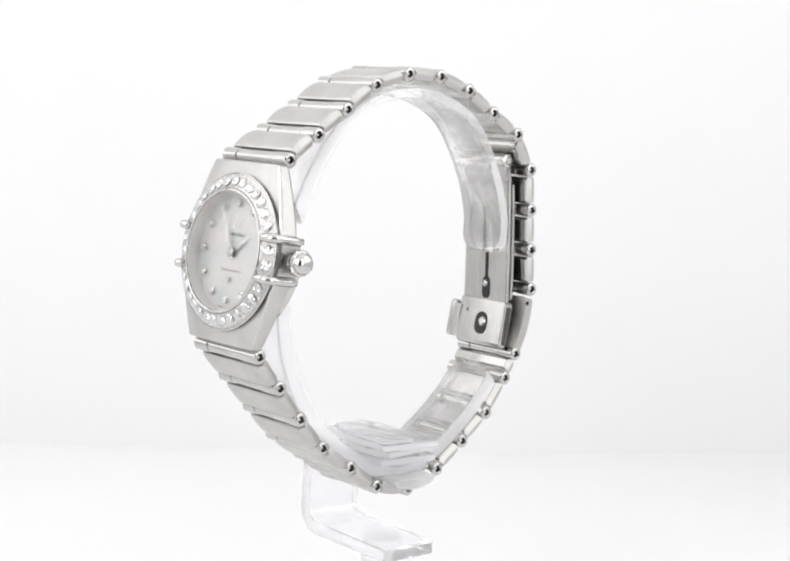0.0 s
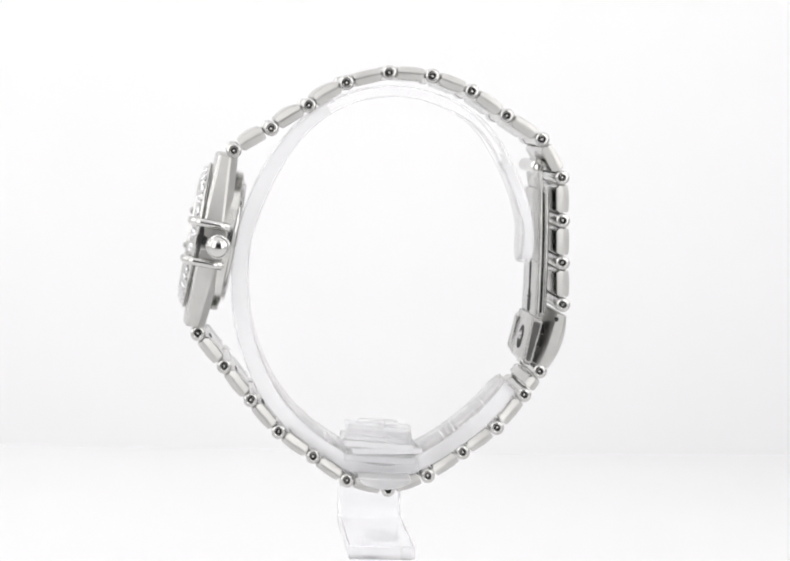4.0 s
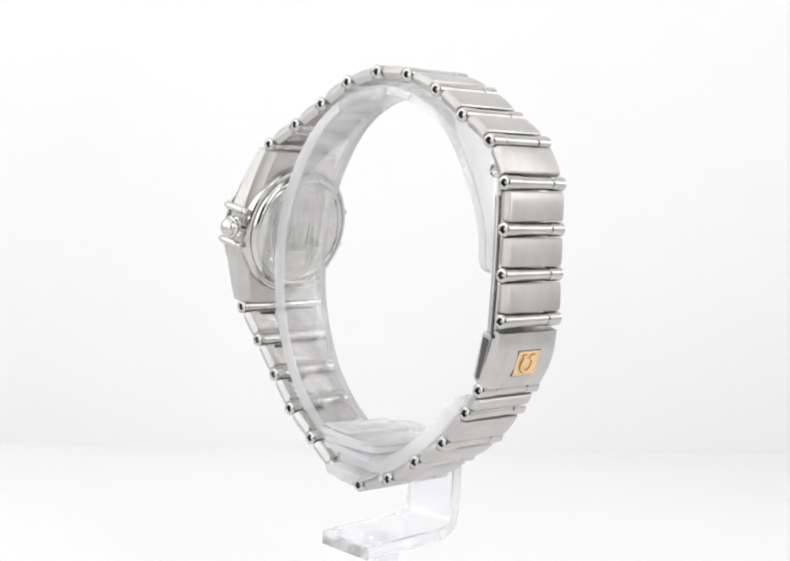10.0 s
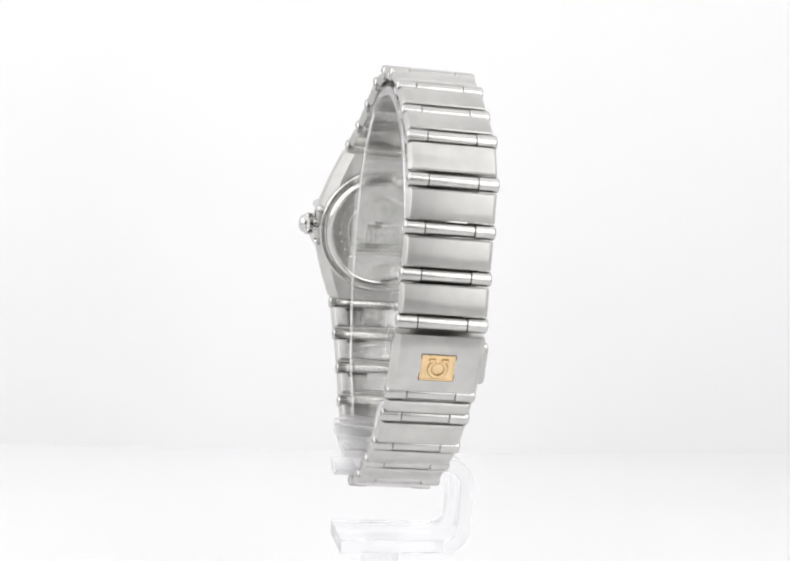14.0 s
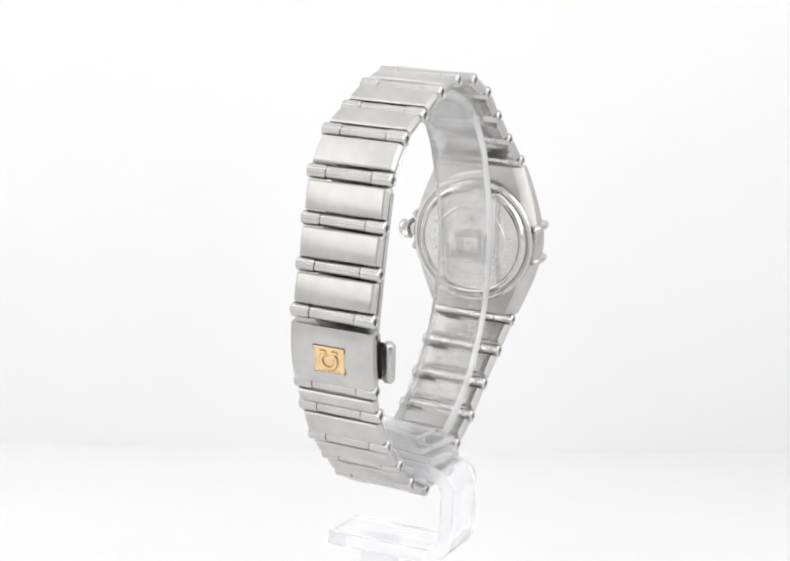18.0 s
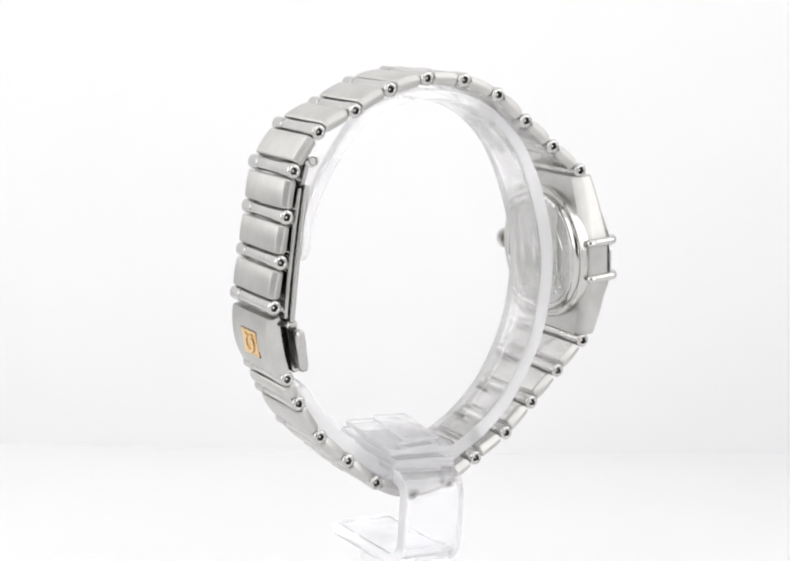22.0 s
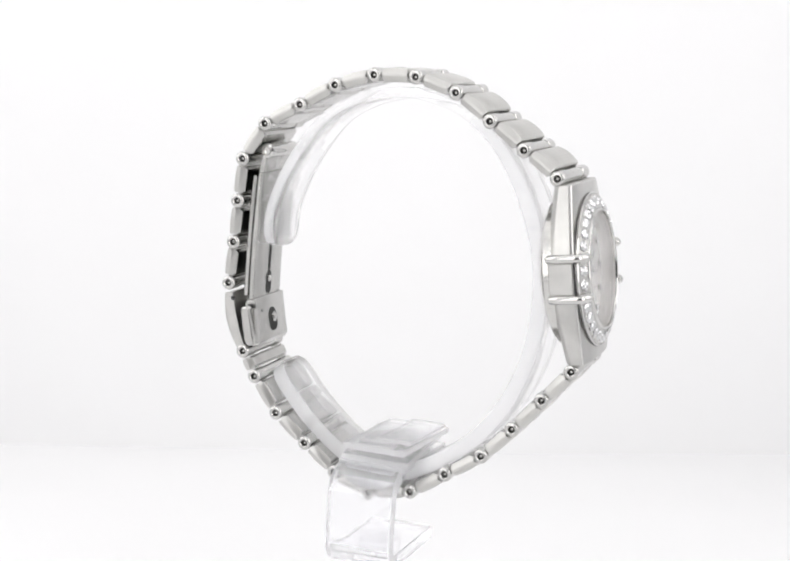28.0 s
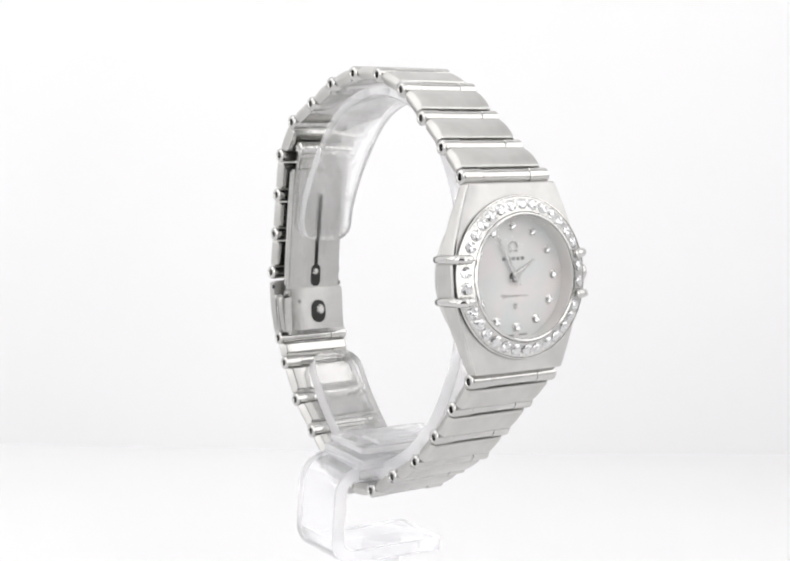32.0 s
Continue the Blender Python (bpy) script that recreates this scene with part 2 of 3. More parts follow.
def cuff_band():
    """The C-shaped band round which the bracelet lies, 10.5 mm wide, with rounded ends."""
    line = spline([(-21.4, -31.3), (-21.1, -24.5), (-17.6, -15.9), (-11.3, -7.8), (-1.5, -3.9), (8.5, -4.7), (16.9, -9.6), (22.6, -17.2),
                   (26.2, -26.5), (27.2, -35.2), (25.7, -45.8), (20.6, -56.3), (12.3, -64.0), (1.6, -68.5), (-6.9, -65.4), (-14.9, -59.0), (-20.5, -52.4)], 7)
    h, w0, w1 = 0.9, -4.7, 5.4
    s = [0.0]
    for a, b in zip(line, line[1:]):
        s.append(s[-1] + float(np.hypot(*(b - a))))
    total, r = s[-1], 3.2
    # more stations at the two rounded ends
    stations = sorted(set([r * (1 - math.cos(radians(a))) for a in range(0, 91, 15)] + [total - r * (1 - math.cos(radians(a))) for a in range(0, 91, 15)]
                          + [v for v in s if r < v < total - r]))
    loops = []
    for v in stations:
        i = max(0, min(len(s) - 2, int(np.searchsorted(s, v)) - 1))
        k = (v - s[i]) / (s[i + 1] - s[i])
        p = line[i] * (1 - k) + line[i + 1] * k
        d = line[min(i + 2, len(line) - 1)] - line[max(i - 1, 0)]
        d = d / np.hypot(*d)
        n = np.array((-d[1], d[0]))
        edge = min(v, total - v)
        cut = r - math.sqrt(max(0.0, r * r - (r - edge) ** 2)) if edge < r else 0.0
        a, b, e = w0 + cut, w1 - cut, 0.35
        # thicker from the case side down to the lower end
        k = max(0.0, min(1.0, (v / total - 0.30) / 0.15))
        sect = rounded(a, -h - 0.9 * k * k * (3 - 2 * k), b, h, e, 3)
        skew = 2.2 * max(0.0, 1 - v / 70)
        loops.append([(x + skew, p[0] + n[0] * y, p[1] + n[1] * y) for x, y in sect])
    return rings(loops)




def whiten_edges(ob, test):
    """Gives the edges of an acrylic part a milky white that paints the light piped through them."""
    ob.data.materials.append(EDGE)
    for f in ob.data.polygons:
        if test(f):
            f.material_index = 1


PLATE = part("base_plate", bent_plate(), CLAMP, stand, "bent clear acrylic base and riser")
CUFF = part("cuff", cuff_band(), ACRYLIC, stand, "clear acrylic C-shaped cuff band")
# thin clear plates of uneven width, clamped askew over one another
PADS = []
CLAMPED = [(-61.75, 0.6, -9.0, -1.0, 5.0, 5.6, -4, 1.4, 3.0), (-61.75, 0.5, 5.6, -4.6, 9.0, 2.5, 6, 1.4, 3.0), (-62.55, 1.0, -9.6, -5.6, 8.6, 6.0, -3, 1.2, 2.6),
           (-63.85, 1.0, -9.0, -6.1, 9.4, 5.7, 4, -1.5, 4.6), (-65.1, 1.1, -8.7, -5.9, 9.7, 6.1, -1, 1.0, 2.4)]
for z0, thick, x0, y0, x1, y1, turn, lean, tip in CLAMPED:
    plate_bm = prism(rounded(x0, y0, x1, y1, 0.5, 3), -thick / 2, thick / 2, 0.16, "z")
    PADS.append(part("clamp_plate", plate_bm, PAD, stand, at=mm(0.6, 1.5, z0) @ pose(0, 0, 0, lean, tip, turn), sharp=20))
# a half-round filler under the tongue
saddle_loop = [(4.4 * math.cos(radians(180 + 15 * k)), -67.72 + 1.9 * math.sin(radians(180 + 15 * k))) for k in range(13)]
SADDLE = part("saddle", prism([(y + 0.9, z) for y, z in saddle_loop], -9.1, 9.3, 0.2), EDGE, stand, "whitened half-round filler under the cuff")
whiten_edges(CUFF, lambda f: abs(f.normal.x) > 0.6 and (f.center.y > 0.013 or f.center.y < -0.017 or f.center.z < -0.045))
for ob in PADS:
    whiten_edges(ob, lambda f: abs(f.normal.z) < 0.9)
whiten_edges(PLATE, lambda f: abs(f.normal.y) > 0.6 and f.center.x > 0.009)
for ob in (PLATE, CUFF, SADDLE, *PADS):
    ob.visible_shadow = False

# ---- the watch: x across the bracelet (crown at minus x), y out through the dial, z up ----
watch = new("wristwatch")
tagged(watch, "steel bracelet wristwatch with diamond bezel, on a clear acrylic stand", "wristwatch")

# hinge bars round the loop, from the top of the case over the back to its foot: y, z and half the width
HINGES = [(31.07, 20.34, 8.2), (25.21, 24.24, 7.55), (19.28, 28.33, 7.25), (13.31, 32.40, 7.05), (6.38, 34.47, 7.0), (-0.75, 34.36, 7.0),
          (-7.49, 32.30, 7.0), (-13.59, 28.67, 7.0), (-19.82, 25.12, 7.0), (-23.70, 18.95, 7.0), (-24.35, 11.77, 7.0), (-24.85, 4.66, 7.0),
          (-25.46, -2.46, 7.0), (-22.29, -14.02, 6.95), (-19.93, -18.17, 6.95), (-15.59, -24.00, 7.0), (-10.0, -28.46, 7.0),
          (-4.27, -32.71, 7.0), (2.38, -35.27, 7.05), (9.48, -33.91, 7.1), (15.38, -29.99, 7.1), (21.38, -25.97, 7.1), (26.25, -20.73, 7.15),
          (30.92, -15.18, 7.6), (35.49, -9.81, 8.1)]
COVER = 12                    # the clasp cover runs from this hinge to the next
BAR_R = 1.2


def span(i):
    """The frame of the link after hinge i: x across, y along the chain, z outwards; and its length."""
    (y0, z0, _), (y1, z1, _) = HINGES[i], HINGES[i + 1]
    n = math.hypot(y1 - y0, z1 - z0)
    ty, tz = (y1 - y0) / n, (z1 - z0) / n
    m = Matrix(((-1, 0, 0, 0), (0, ty, tz, y0 * 0.001), (0, tz, -ty, z0 * 0.001), (0, 0, 0, 1)))
    return m, n


def knuckle_mesh(length):
    """An end knuckle from x = 0 outwards, with a bored end."""
    r = BAR_R
    return lathe([(0, 0), (0, r - .12), (.1, r), (length - .3, r), (length - .08, r - .16), (length, r - .34), (length, .66), (length - .1, .55), (length - .75, .55), (length - .75, 0)], 32)


def hinge_bar(i):
    y, z, hw = HINGES[i]
    at = mm(0, y, z)
    seam = hw * 0.56
    bar = part("hinge_bar", lathe([(-seam + .05, 0), (-seam + .07, 1.0), (-seam + .15, 1.08), (seam - .15, 1.08), (seam - .07, 1.0), (seam - .05, 0)], 28), BAR, watch, at=at)
    for side in (1, -1):
        turn = Matrix.Identity(4) if side > 0 else Matrix.Rotation(math.pi, 4, "Z")
        part("knuckle", knuckle_mesh(hw + 0.15 - seam), BAR, bar, at=mm(side * seam, 0, 0) @ turn)
        # a black disc paints the shade at the bottom of the bore
        part("pin_hole", lathe([(-.62, 0), (-.62, .54), (-.5, .54), (-.5, 0)], 24), HOLE, bar, "black disc painting the shade in the bored end", at=mm(side * hw, 0, 0) @ turn)
        part("pin", lathe([(-.45, 0), (-.4, .29), (-.2, .29), (-.1, .24), (-.03, .14), (0, 0)], 24), PIN_STEEL, bar, "recessed domed hinge pin", at=mm(side * (hw - 0.24), 0, 0) @ turn, sharp=60)
    return bar


def link_profile(n, end, thick_in=1.0, thick_out=1.22, bulge=0.14):
    """The side of a link between two bars: crowned outside, hollowed at both ends."""
    a, b = end, n - end
    pts = []
    for k in range(9):
        t = k / 8
        s = a + 0.22 + (b - a - 0.44) * t
        pts.append((s, thick_out - 0.12 + bulge * (1 - (2 * t - 1) ** 2)))
    pts += [(b, thick_out - 0.38), (b - 0.12, 0), (b, -thick_in + 0.45), (b - 0.4, -thick_in), (a + 0.4, -thick_in), (a, -thick_in + 0.45), (a + 0.12, 0), (a, thick_out - 0.38)]
    return pts


def bracelet_link(i):
    m, n = span(i)
    w0, w1 = HINGES[i][2], HINGES[i + 1][2]
    prof = link_profile(n, 1.29, bulge=0.34 if i < 3 else 0.14)
    # ridged flanks of two facets, with chamfers to the flat top
    mid_s = sum(p[0] for p in prof) / len(prof)
    steps = ((0.14, 0.95, 0.0), (0.26, 0.955, 0.06), (0.86, 0.99, 0.46), (0.96, 0.995, 0.64), (1.0, 1.0, 0.82))
    loops = []
    for side, rows in ((-1, steps), (1, steps[::-1])):
        for up, along, back in rows:
            loop = []
            for s, h in prof:
                s = mid_s + (s - mid_s) * along
                hw = w0 + (w1 - w0) * s / n - 0.05 - back
                loop.append((side * hw, s, 0.2 + (h - 0.2) * up))
            loops.append(loop)
    ob = part("link", rings(loops), BRUSHED, watch, at=m, sharp=16)
    ob.data.materials.append(INNER)
    ob.data.materials.append(FLANK)
    for f in ob.data.polygons:
        if abs(f.normal.x) > 0.4:
            f.material_index = 2
        # polished inner side
        elif f.normal.z < -0.6:
            f.material_index = 1
    if i >= 18:
        # a slot on the inner side for the pin tool, its shade drawn as a black piece
        loop = rounded(1.6, n - 2.35, 5.2, n - 1.75, 0.25, 2)
        part("slot", rings([[(x, y, z) for x, y in loop] for z in (-1.03, -0.95)]), HOLE, ob, "pin slot with its shade painted black")
    return ob


for i in range(len(HINGES)):
    hinge_bar(i)
for i in range(len(HINGES) - 1):
    if i != COVER:
        bracelet_link(i)

# the clasp: cover plate with a gold badge, two folding blades, a box with a release tab
m, n = span(COVER)


def cover_profile():
    pts = []
    for k in range(13):
        t = k / 12
        s = 1.6 + (n - 2.45) * t
        pts.append((s, 1.3 + 0.85 * (1 - (2 * t - 1) ** 2)))
    for k in range(12, -1, -1):
        t = k / 12
        s = 1.6 + (n - 2.45) * t
        pts.append((s, -0.75 + 0.45 * (1 - (2 * t - 1) ** 2)))
    return pts


def cover_mesh():
    prof = cover_profile()
    small = [(s, h * 0.72 - 0.1) for s, h in inset(prof, 0.15)]
    loops = []
    for lp, x in ((small, -7.0), (prof, -6.2), (prof, 6.2), (small, 7.0)):
        loops.append([(x, s, h) for s, h in lp])
    return rings(loops)


cover = part("clasp_cover", cover_mesh(), BRUSHED, watch, "brushed steel clasp cover with a gold badge", at=m, sharp=20)
badge_at = Matrix.Translation((0, n * 0.00052 + 0.00035, 0.00206))
# no recess is cut: a black plate paints its shade round the badge
frame_bm = rings([[(x, y, -0.1) for x, y in rounded(-2.76, -2.24, 2.76, 2.24, .15, 2)], [(x, y, 0.03) for x, y in rounded(-2.76, -2.24, 2.76, 2.24, .15, 2)]])
part("badge_recess_shade", frame_bm, HOLE, cover, "black plate painting the shade in the recess round the badge", at=badge_at)
badge = part("badge", prism(rounded(-2.65, -2.13, 2.65, 2.13, .12, 2), -0.1, 0.10, 0.04, "z"), GOLD, cover, "yellow gold badge with a raised emblem", at=badge_at)
border_bm = rings([[(x, y, z) for x, y in rounded(-w, -h, w, h, .12, 2)] for w, h, z in ((2.62, 2.1, 0.0), (2.62, 2.1, 0.17), (2.36, 1.84, 0.17), (2.32, 1.8, 0.08))], closed_ends=False)
part("badge_border", border_bm, GOLD_SHINE, cover, "polished gold border", at=badge_at)


def arc_strip(r0, r1, z0, z1, a0, a1, n=24):
    loops = []
    for k in range(n + 1):
        a = radians(a0 + (a1 - a0) * k / n)
        c, s = math.cos(a), math.sin(a)
        loops.append([(r0 * c, r0 * s, z0), (r1 * c, r1 * s, z0), (r1 * c, r1 * s, z1), (r0 * c, r0 * s, z1)])
    return rings(loops)


def plain_emblem(size, z0, z1, inner=0.70):
    """A plain open ring with two feet."""
    bm = arc_strip(size * inner if inner < 0.8 else size * 0.6, size, z0, z1, -75, 255)
    for sx in (-1, 1):
        c = rings([[(sx * size * (0.42 + u), -size * (0.92 + v), z) for u, v in ((-.1, -.14), (.5, -.14), (.5, .14), (-.1, .14))] for z in (z0, z1)])
        me = bpy.data.meshes.new("tmp")
        c.to_mesh(me)
        c.free()
        bm.from_mesh(me)
        bpy.data.meshes.remove(me)
    return bm


emblem_at = badge_at @ mm(0, 0.12, 0)
# the crease shade is put into the colour of two flat pieces
part("emblem_crease_shade", plain_emblem(1.68, 0.05, 0.115, 0.86), GOLD_SHADE, cover, "darker gold painted as shade in the crease round the emblem", at=emblem_at)
part("emblem", plain_emblem(1.5, 0.10, 0.36), GOLD_SHINE, cover, "raised gold emblem", at=emblem_at)
part("emblem_crease_shade", arc_strip(0.0, 0.98, 0.05, 0.118, 0, 360, 28), GOLD_SHADE, cover, "darker gold painted as shade in the crease inside the emblem", at=emblem_at)
part("emblem_heart", lathe([(0.05, 0), (0.05, .93), (0.2, .86), (0.3, .5), (0.32, 0)], 28, "z"), GOLD, cover, "gold disc inside the emblem", at=emblem_at)
for sx in (-1, 1):
    part("pin", lathe([(-.05, 0), (-.05, .4), (.03, .4), (.03, 0)], 14), HOLE, watch, "small dark hinge pin of the clasp", at=mm(sx * 7.02, -24.42, -4.94))


def blade(z0, z1, top, foot, thick, x0, x1, bow):
    """A thin folding blade, slightly bowed; top and foot: where its inner side lies."""
    loops = []
    for k in range(17):
        t = k / 16
        z = z0 + (z1 - z0) * t
        y = top + (foot - top) * t - bow * 4 * t * (1 - t)
        loops.append([(x, yy, z) for x, yy in rounded(x0, y - thick, x1, y, 0.38, 4)])
    return rings(loops)


part("folding_blade", blade(16.7, -5.0, -20.15, -21.1, 0.95, -4.9, 6.0, 0.2), SATIN, watch, "brushed inner blade of the folding clasp")
part("folding_blade", blade(16.2, -4.4, -21.3, -22.25, 0.85, -4.8, 5.8, 0.2), POLISHED, watch, "polished outer blade of the folding clasp")


def slot_mesh(z0, z1, r):
    """A rounded slot as a black piece, flat on the blade's inner side; its shade is put into the colour."""
    loop = []
    for k in range(9):
        a = radians(180 * k / 8)
        loop.append((r * math.cos(a), z1 + r * math.sin(a)))
    for k in range(9):
        a = radians(180 + 180 * k / 8)
        loop.append((r * math.cos(a), z0 + r * math.sin(a)))
    return rings([[(x, y, z) for x, z in loop] for y in (-0.05, 0.05)])


part("slot", slot_mesh(-3.0, 13.3, 0.31), HOLE, watch, "narrow slot in the clasp blade", at=mm(0.2, -20.97, 0) @ Matrix.Rotation(radians(-2.1), 4, "X"))
part("slot", slot_mesh(-3.75, -1.6, 0.95), HOLE, watch, "round end of the slot", at=mm(0.2, -21.04, 0))
part("rivet", lathe([(-.3, 0), (-.3, .6), (.2, .6), (.4, .35), (.4, 0)], 20, "y"), POLISHED, watch, "polished rivet in the slot", at=mm(0.35, -21.0, -2.0))
box_bm = prism([(-20.75, -4.9), (-22.4, -5.1), (-22.7, -5.7), (-21.1, -12.9), (-20.6, -13.3), (-19.8, -13.0), (-19.45, -12.3)], -5.3, 6.0, 0.25)
part("clasp_box", box_bm, SATIN, watch, "steel box end of the folding clasp")
# nothing is cut out: dark plates paint the shade of hollow sides
for sx, x0, x1 in ((-1, -5.36, -5.2), (1, 5.9, 6.06)):
    part("box_side_shade", prism([(-20.95, -5.7), (-22.0, -5.9), (-22.2, -6.2), (-20.85, -12.4), (-20.45, -12.6), (-20.1, -12.3)], x0, x1, 0.03), SHADE_STEEL, watch, "dark plate painting the shade in the clasp box's hollow side")
for z in (-7.2, -9.4):
    part("spring_block", prism(rounded(-22.9 - 0.23 * (z + 8), z - 0.8, -22.2 - 0.23 * (z + 8), z + 0.8, 0.15, 2), -4.2, 4.6, 0.1), HOLE, watch, "dark spring block behind the clasp box")
lean = Matrix.Rotation(radians(11), 4, "X")
part("slot", slot_mesh(-0.6, 0.55, 1.5), HOLE, watch, "oval opening in the clasp box", at=mm(0, -19.98, -9.1) @ lean)
part("rivet", lathe([(-.3, 0), (-.3, .85), (.15, .85), (.35, .55), (.35, 0)], 20, "y"), SATIN, watch, "steel screw in the oval opening", at=mm(-0.35, -20.02, -8.8) @ lean)
part("stamp", lathe([(0, 0), (0, .3), (.03, .3), (.03, 0)], 12, "y"), PRINT, watch, "tiny dark stamp on the clasp box", at=mm(3.9, -20.3, -7.2) @ lean)
part("tab_plate", prism([(-20.25, -6.4), (-20.75, -6.4), (-19.95, -12.3), (-19.5, -12.3)], 5.7, 7.2, 0.05), SATIN, watch, "steel strip between box and release tab")
# added black block in place of the shade between box and tab
part("tab_gap_shade", prism([(-20.8, -6.6), (-21.2, -6.2), (-21.8, -6.4), (-22.0, -6.9), (-21.0, -11.8), (-20.5, -12.2), (-19.9, -12.0), (-19.8, -11.6)], 5.9, 7.1, 0.1), HOLE, watch, "black block painting the shade in the gap beside the release tab")
part("release_tab", prism([(-20.7, -6.2), (-21.2, -5.8), (-22.0, -6.1), (-22.2, -6.8), (-21.1, -12.0), (-20.5, -12.6), (-19.7, -12.4), (-19.5, -11.8)], 7.0, 8.7, 0.3), SATIN, watch, "satin steel release tab")
part("hinge_eye", lathe([(-5.1, 0), (-5.15, .5), (-4.95, .58), (-4.95, .68), (-5.2, .8), (-5.0, 1.15), (5.1, 1.15), (5.3, .8), (5.05, .68), (5.05, .58), (5.25, .5), (5.2, 0)], 24), POLISHED, watch, "folding hinge eye", at=mm(0.2, -19.8, 20.5))
part("hinge_arm", prism([(-20.7, 20.2), (-20.0, 19.5), (-20.1, 18.4), (-20.6, 16.4), (-21.5, 16.4), (-21.0, 18.8)], -4.6, 5.0, 0.22), SATIN, watch, "hinge arm of the folding blade")

# ---- the case: a to 3 o'clock, b up, c out through the dial ----
CASE_AT = Matrix(((-1, 0, 0, 0), (0, -0.1450, 0.9894, 0.03328), (0, 0.9894, 0.1450, 0.005265), (0, 0, 0, 1)))


def case_width(b):
    return 12.15 - 3.75 * max(0.0, (abs(b) - 2.5) / 11.75) ** 1.35


def case_mesh():
    loops = []
    for b in [-14.25] + [14.05 * k / 20 for k in range(-20, 21)] + [14.25]:
        e = abs(b)
        w = case_width(b)
        cf = 2.72 - 0.52 * (e / 14.2) ** 1.8
        cr = -1.0 + 1.1 * e / 14.2
        drop = 0.2 if e > 14.1 else 0.0
        half = [((w - 0.4 - drop) * k / 8, cf - drop + 0.5 * (1 - (k / 8) ** 4)) for k in range(1, 8)] + [(w - 0.32 - drop, cf - drop), (w - 0.12 - drop, cf - 0.15), (w - drop, cf - 0.5), (w - drop, cr + 0.5), (w - 0.12 - drop, cr + 0.12), (w - 0.5 - drop, cr - 0.2 + drop), (w - 1.9 - drop, cr - 1.0 + drop)]
        loops.append([(a, b, c) for a, c in half] + [(-a, b, c) for a, c in reversed(half)])
    return rings(loops)


def bored(ob, depth_from, depth_to, radius):
    """The mesh of ob with a round well cut into it."""
    cutter = part("cutter", lathe([(depth_from, 0), (depth_from, radius), (depth_to, radius), (depth_to, 0)], 72, "z"), BRUSHED_UP, sharp=30)
    cutter.matrix_basis = ob.matrix_basis.copy()
    mod = ob.modifiers.new("well", "BOOLEAN")
    mod.object, mod.operation, mod.solver = cutter, "DIFFERENCE", "EXACT"
    bpy.context.view_layer.update()
    made = bpy.data.meshes.new_from_object(ob.evaluated_get(bpy.context.evaluated_depsgraph_get()))
    ob.modifiers.clear()
    # crisp edges round the well
    cut = bmesh.new()
    cut.from_mesh(made)
    for e in cut.edges:
        e.smooth = not (len(e.link_faces) == 2 and e.calc_face_angle(0) > radians(12))
    cut.to_mesh(made)
    cut.free()
    ob.data = made
    bpy.data.objects.remove(cutter)


case = part("case", case_mesh(), BRUSHED_UP, watch, "brushed steel barrel-shaped watch case", at=CASE_AT, sharp=12)
bored(case, 1.2, 6.0, 11.5)
case.data.materials.append(POLISHED)
case.data.materials.append(FLANK)
for f in case.data.polygons:
    # polished bevels between the front and the flanks
    if 0.4 < abs(f.normal.x) < 0.78 and f.normal.z > 0.5:
        f.material_index = 1
    elif f.normal.z < 0.2:
        f.material_index = 2
part("case_back", lathe([(-0.8, 11.9), (-2.35, 11.85), (-2.6, 11.6), (-2.6, 11.15), (-2.35, 11.0), (-2.35, 10.4), (-2.9, 9.4), (-3.0, 9.3), (-3.0, 0)], 72, "z"), BACK, case, "round steel case back")
part("back_rim", lathe([(-2.36, 10.75), (-2.75, 10.65), (-3.2, 10.15), (-3.3, 9.9), (-3.2, 9.65), (-2.95, 9.45), (-2.5, 9.4)], 72, "z"), POLISHED, case, "polished rim of the case back", sharp=60)
part("bezel", lathe([(1.3, 11.4), (1.3, 12.1), (2.75, 12.14), (2.85, 12.3), (3.02, 12.38), (3.16, 12.3), (3.2, 12.18), (3.08, 12.1), (3.95, 9.8), (4.16, 9.76), (4.32, 9.62), (4.36, 9.48), (4.28, 9.34), (4.0, 9.28), (4.0, 9.6), (1.3, 9.75)], 96, "z"), POLISHED, case, "polished steel bezel set with diamonds", at=mm(0.2, 0, 0.22))
back = [o for o in case.children if o.name.startswith("case_back")][0]
# a plain domed building in relief, on steps, with side wings
RELIEF = [(-4.6, -4.3, 4.6, -3.7), (-4.0, -3.5, 4.0, -3.0), (-3.4, -2.8, 3.4, -2.4), (-3.0, -2.3, -2.3, 0.6), (-1.9, -2.3, -1.3, 0.6), (1.3, -2.3, 1.9, 0.6), (2.3, -2.3, 3.0, 0.6),
          (-0.6, -2.3, 0.6, -0.4), (-3.2, 0.75, 3.2, 1.2), (-1.9, 1.35, 1.9, 1.9), (-5.2, -2.8, -3.9, -1.4), (3.9, -2.8, 5.2, -1.4), (-0.25, 4.2, 0.25, 5.2)]
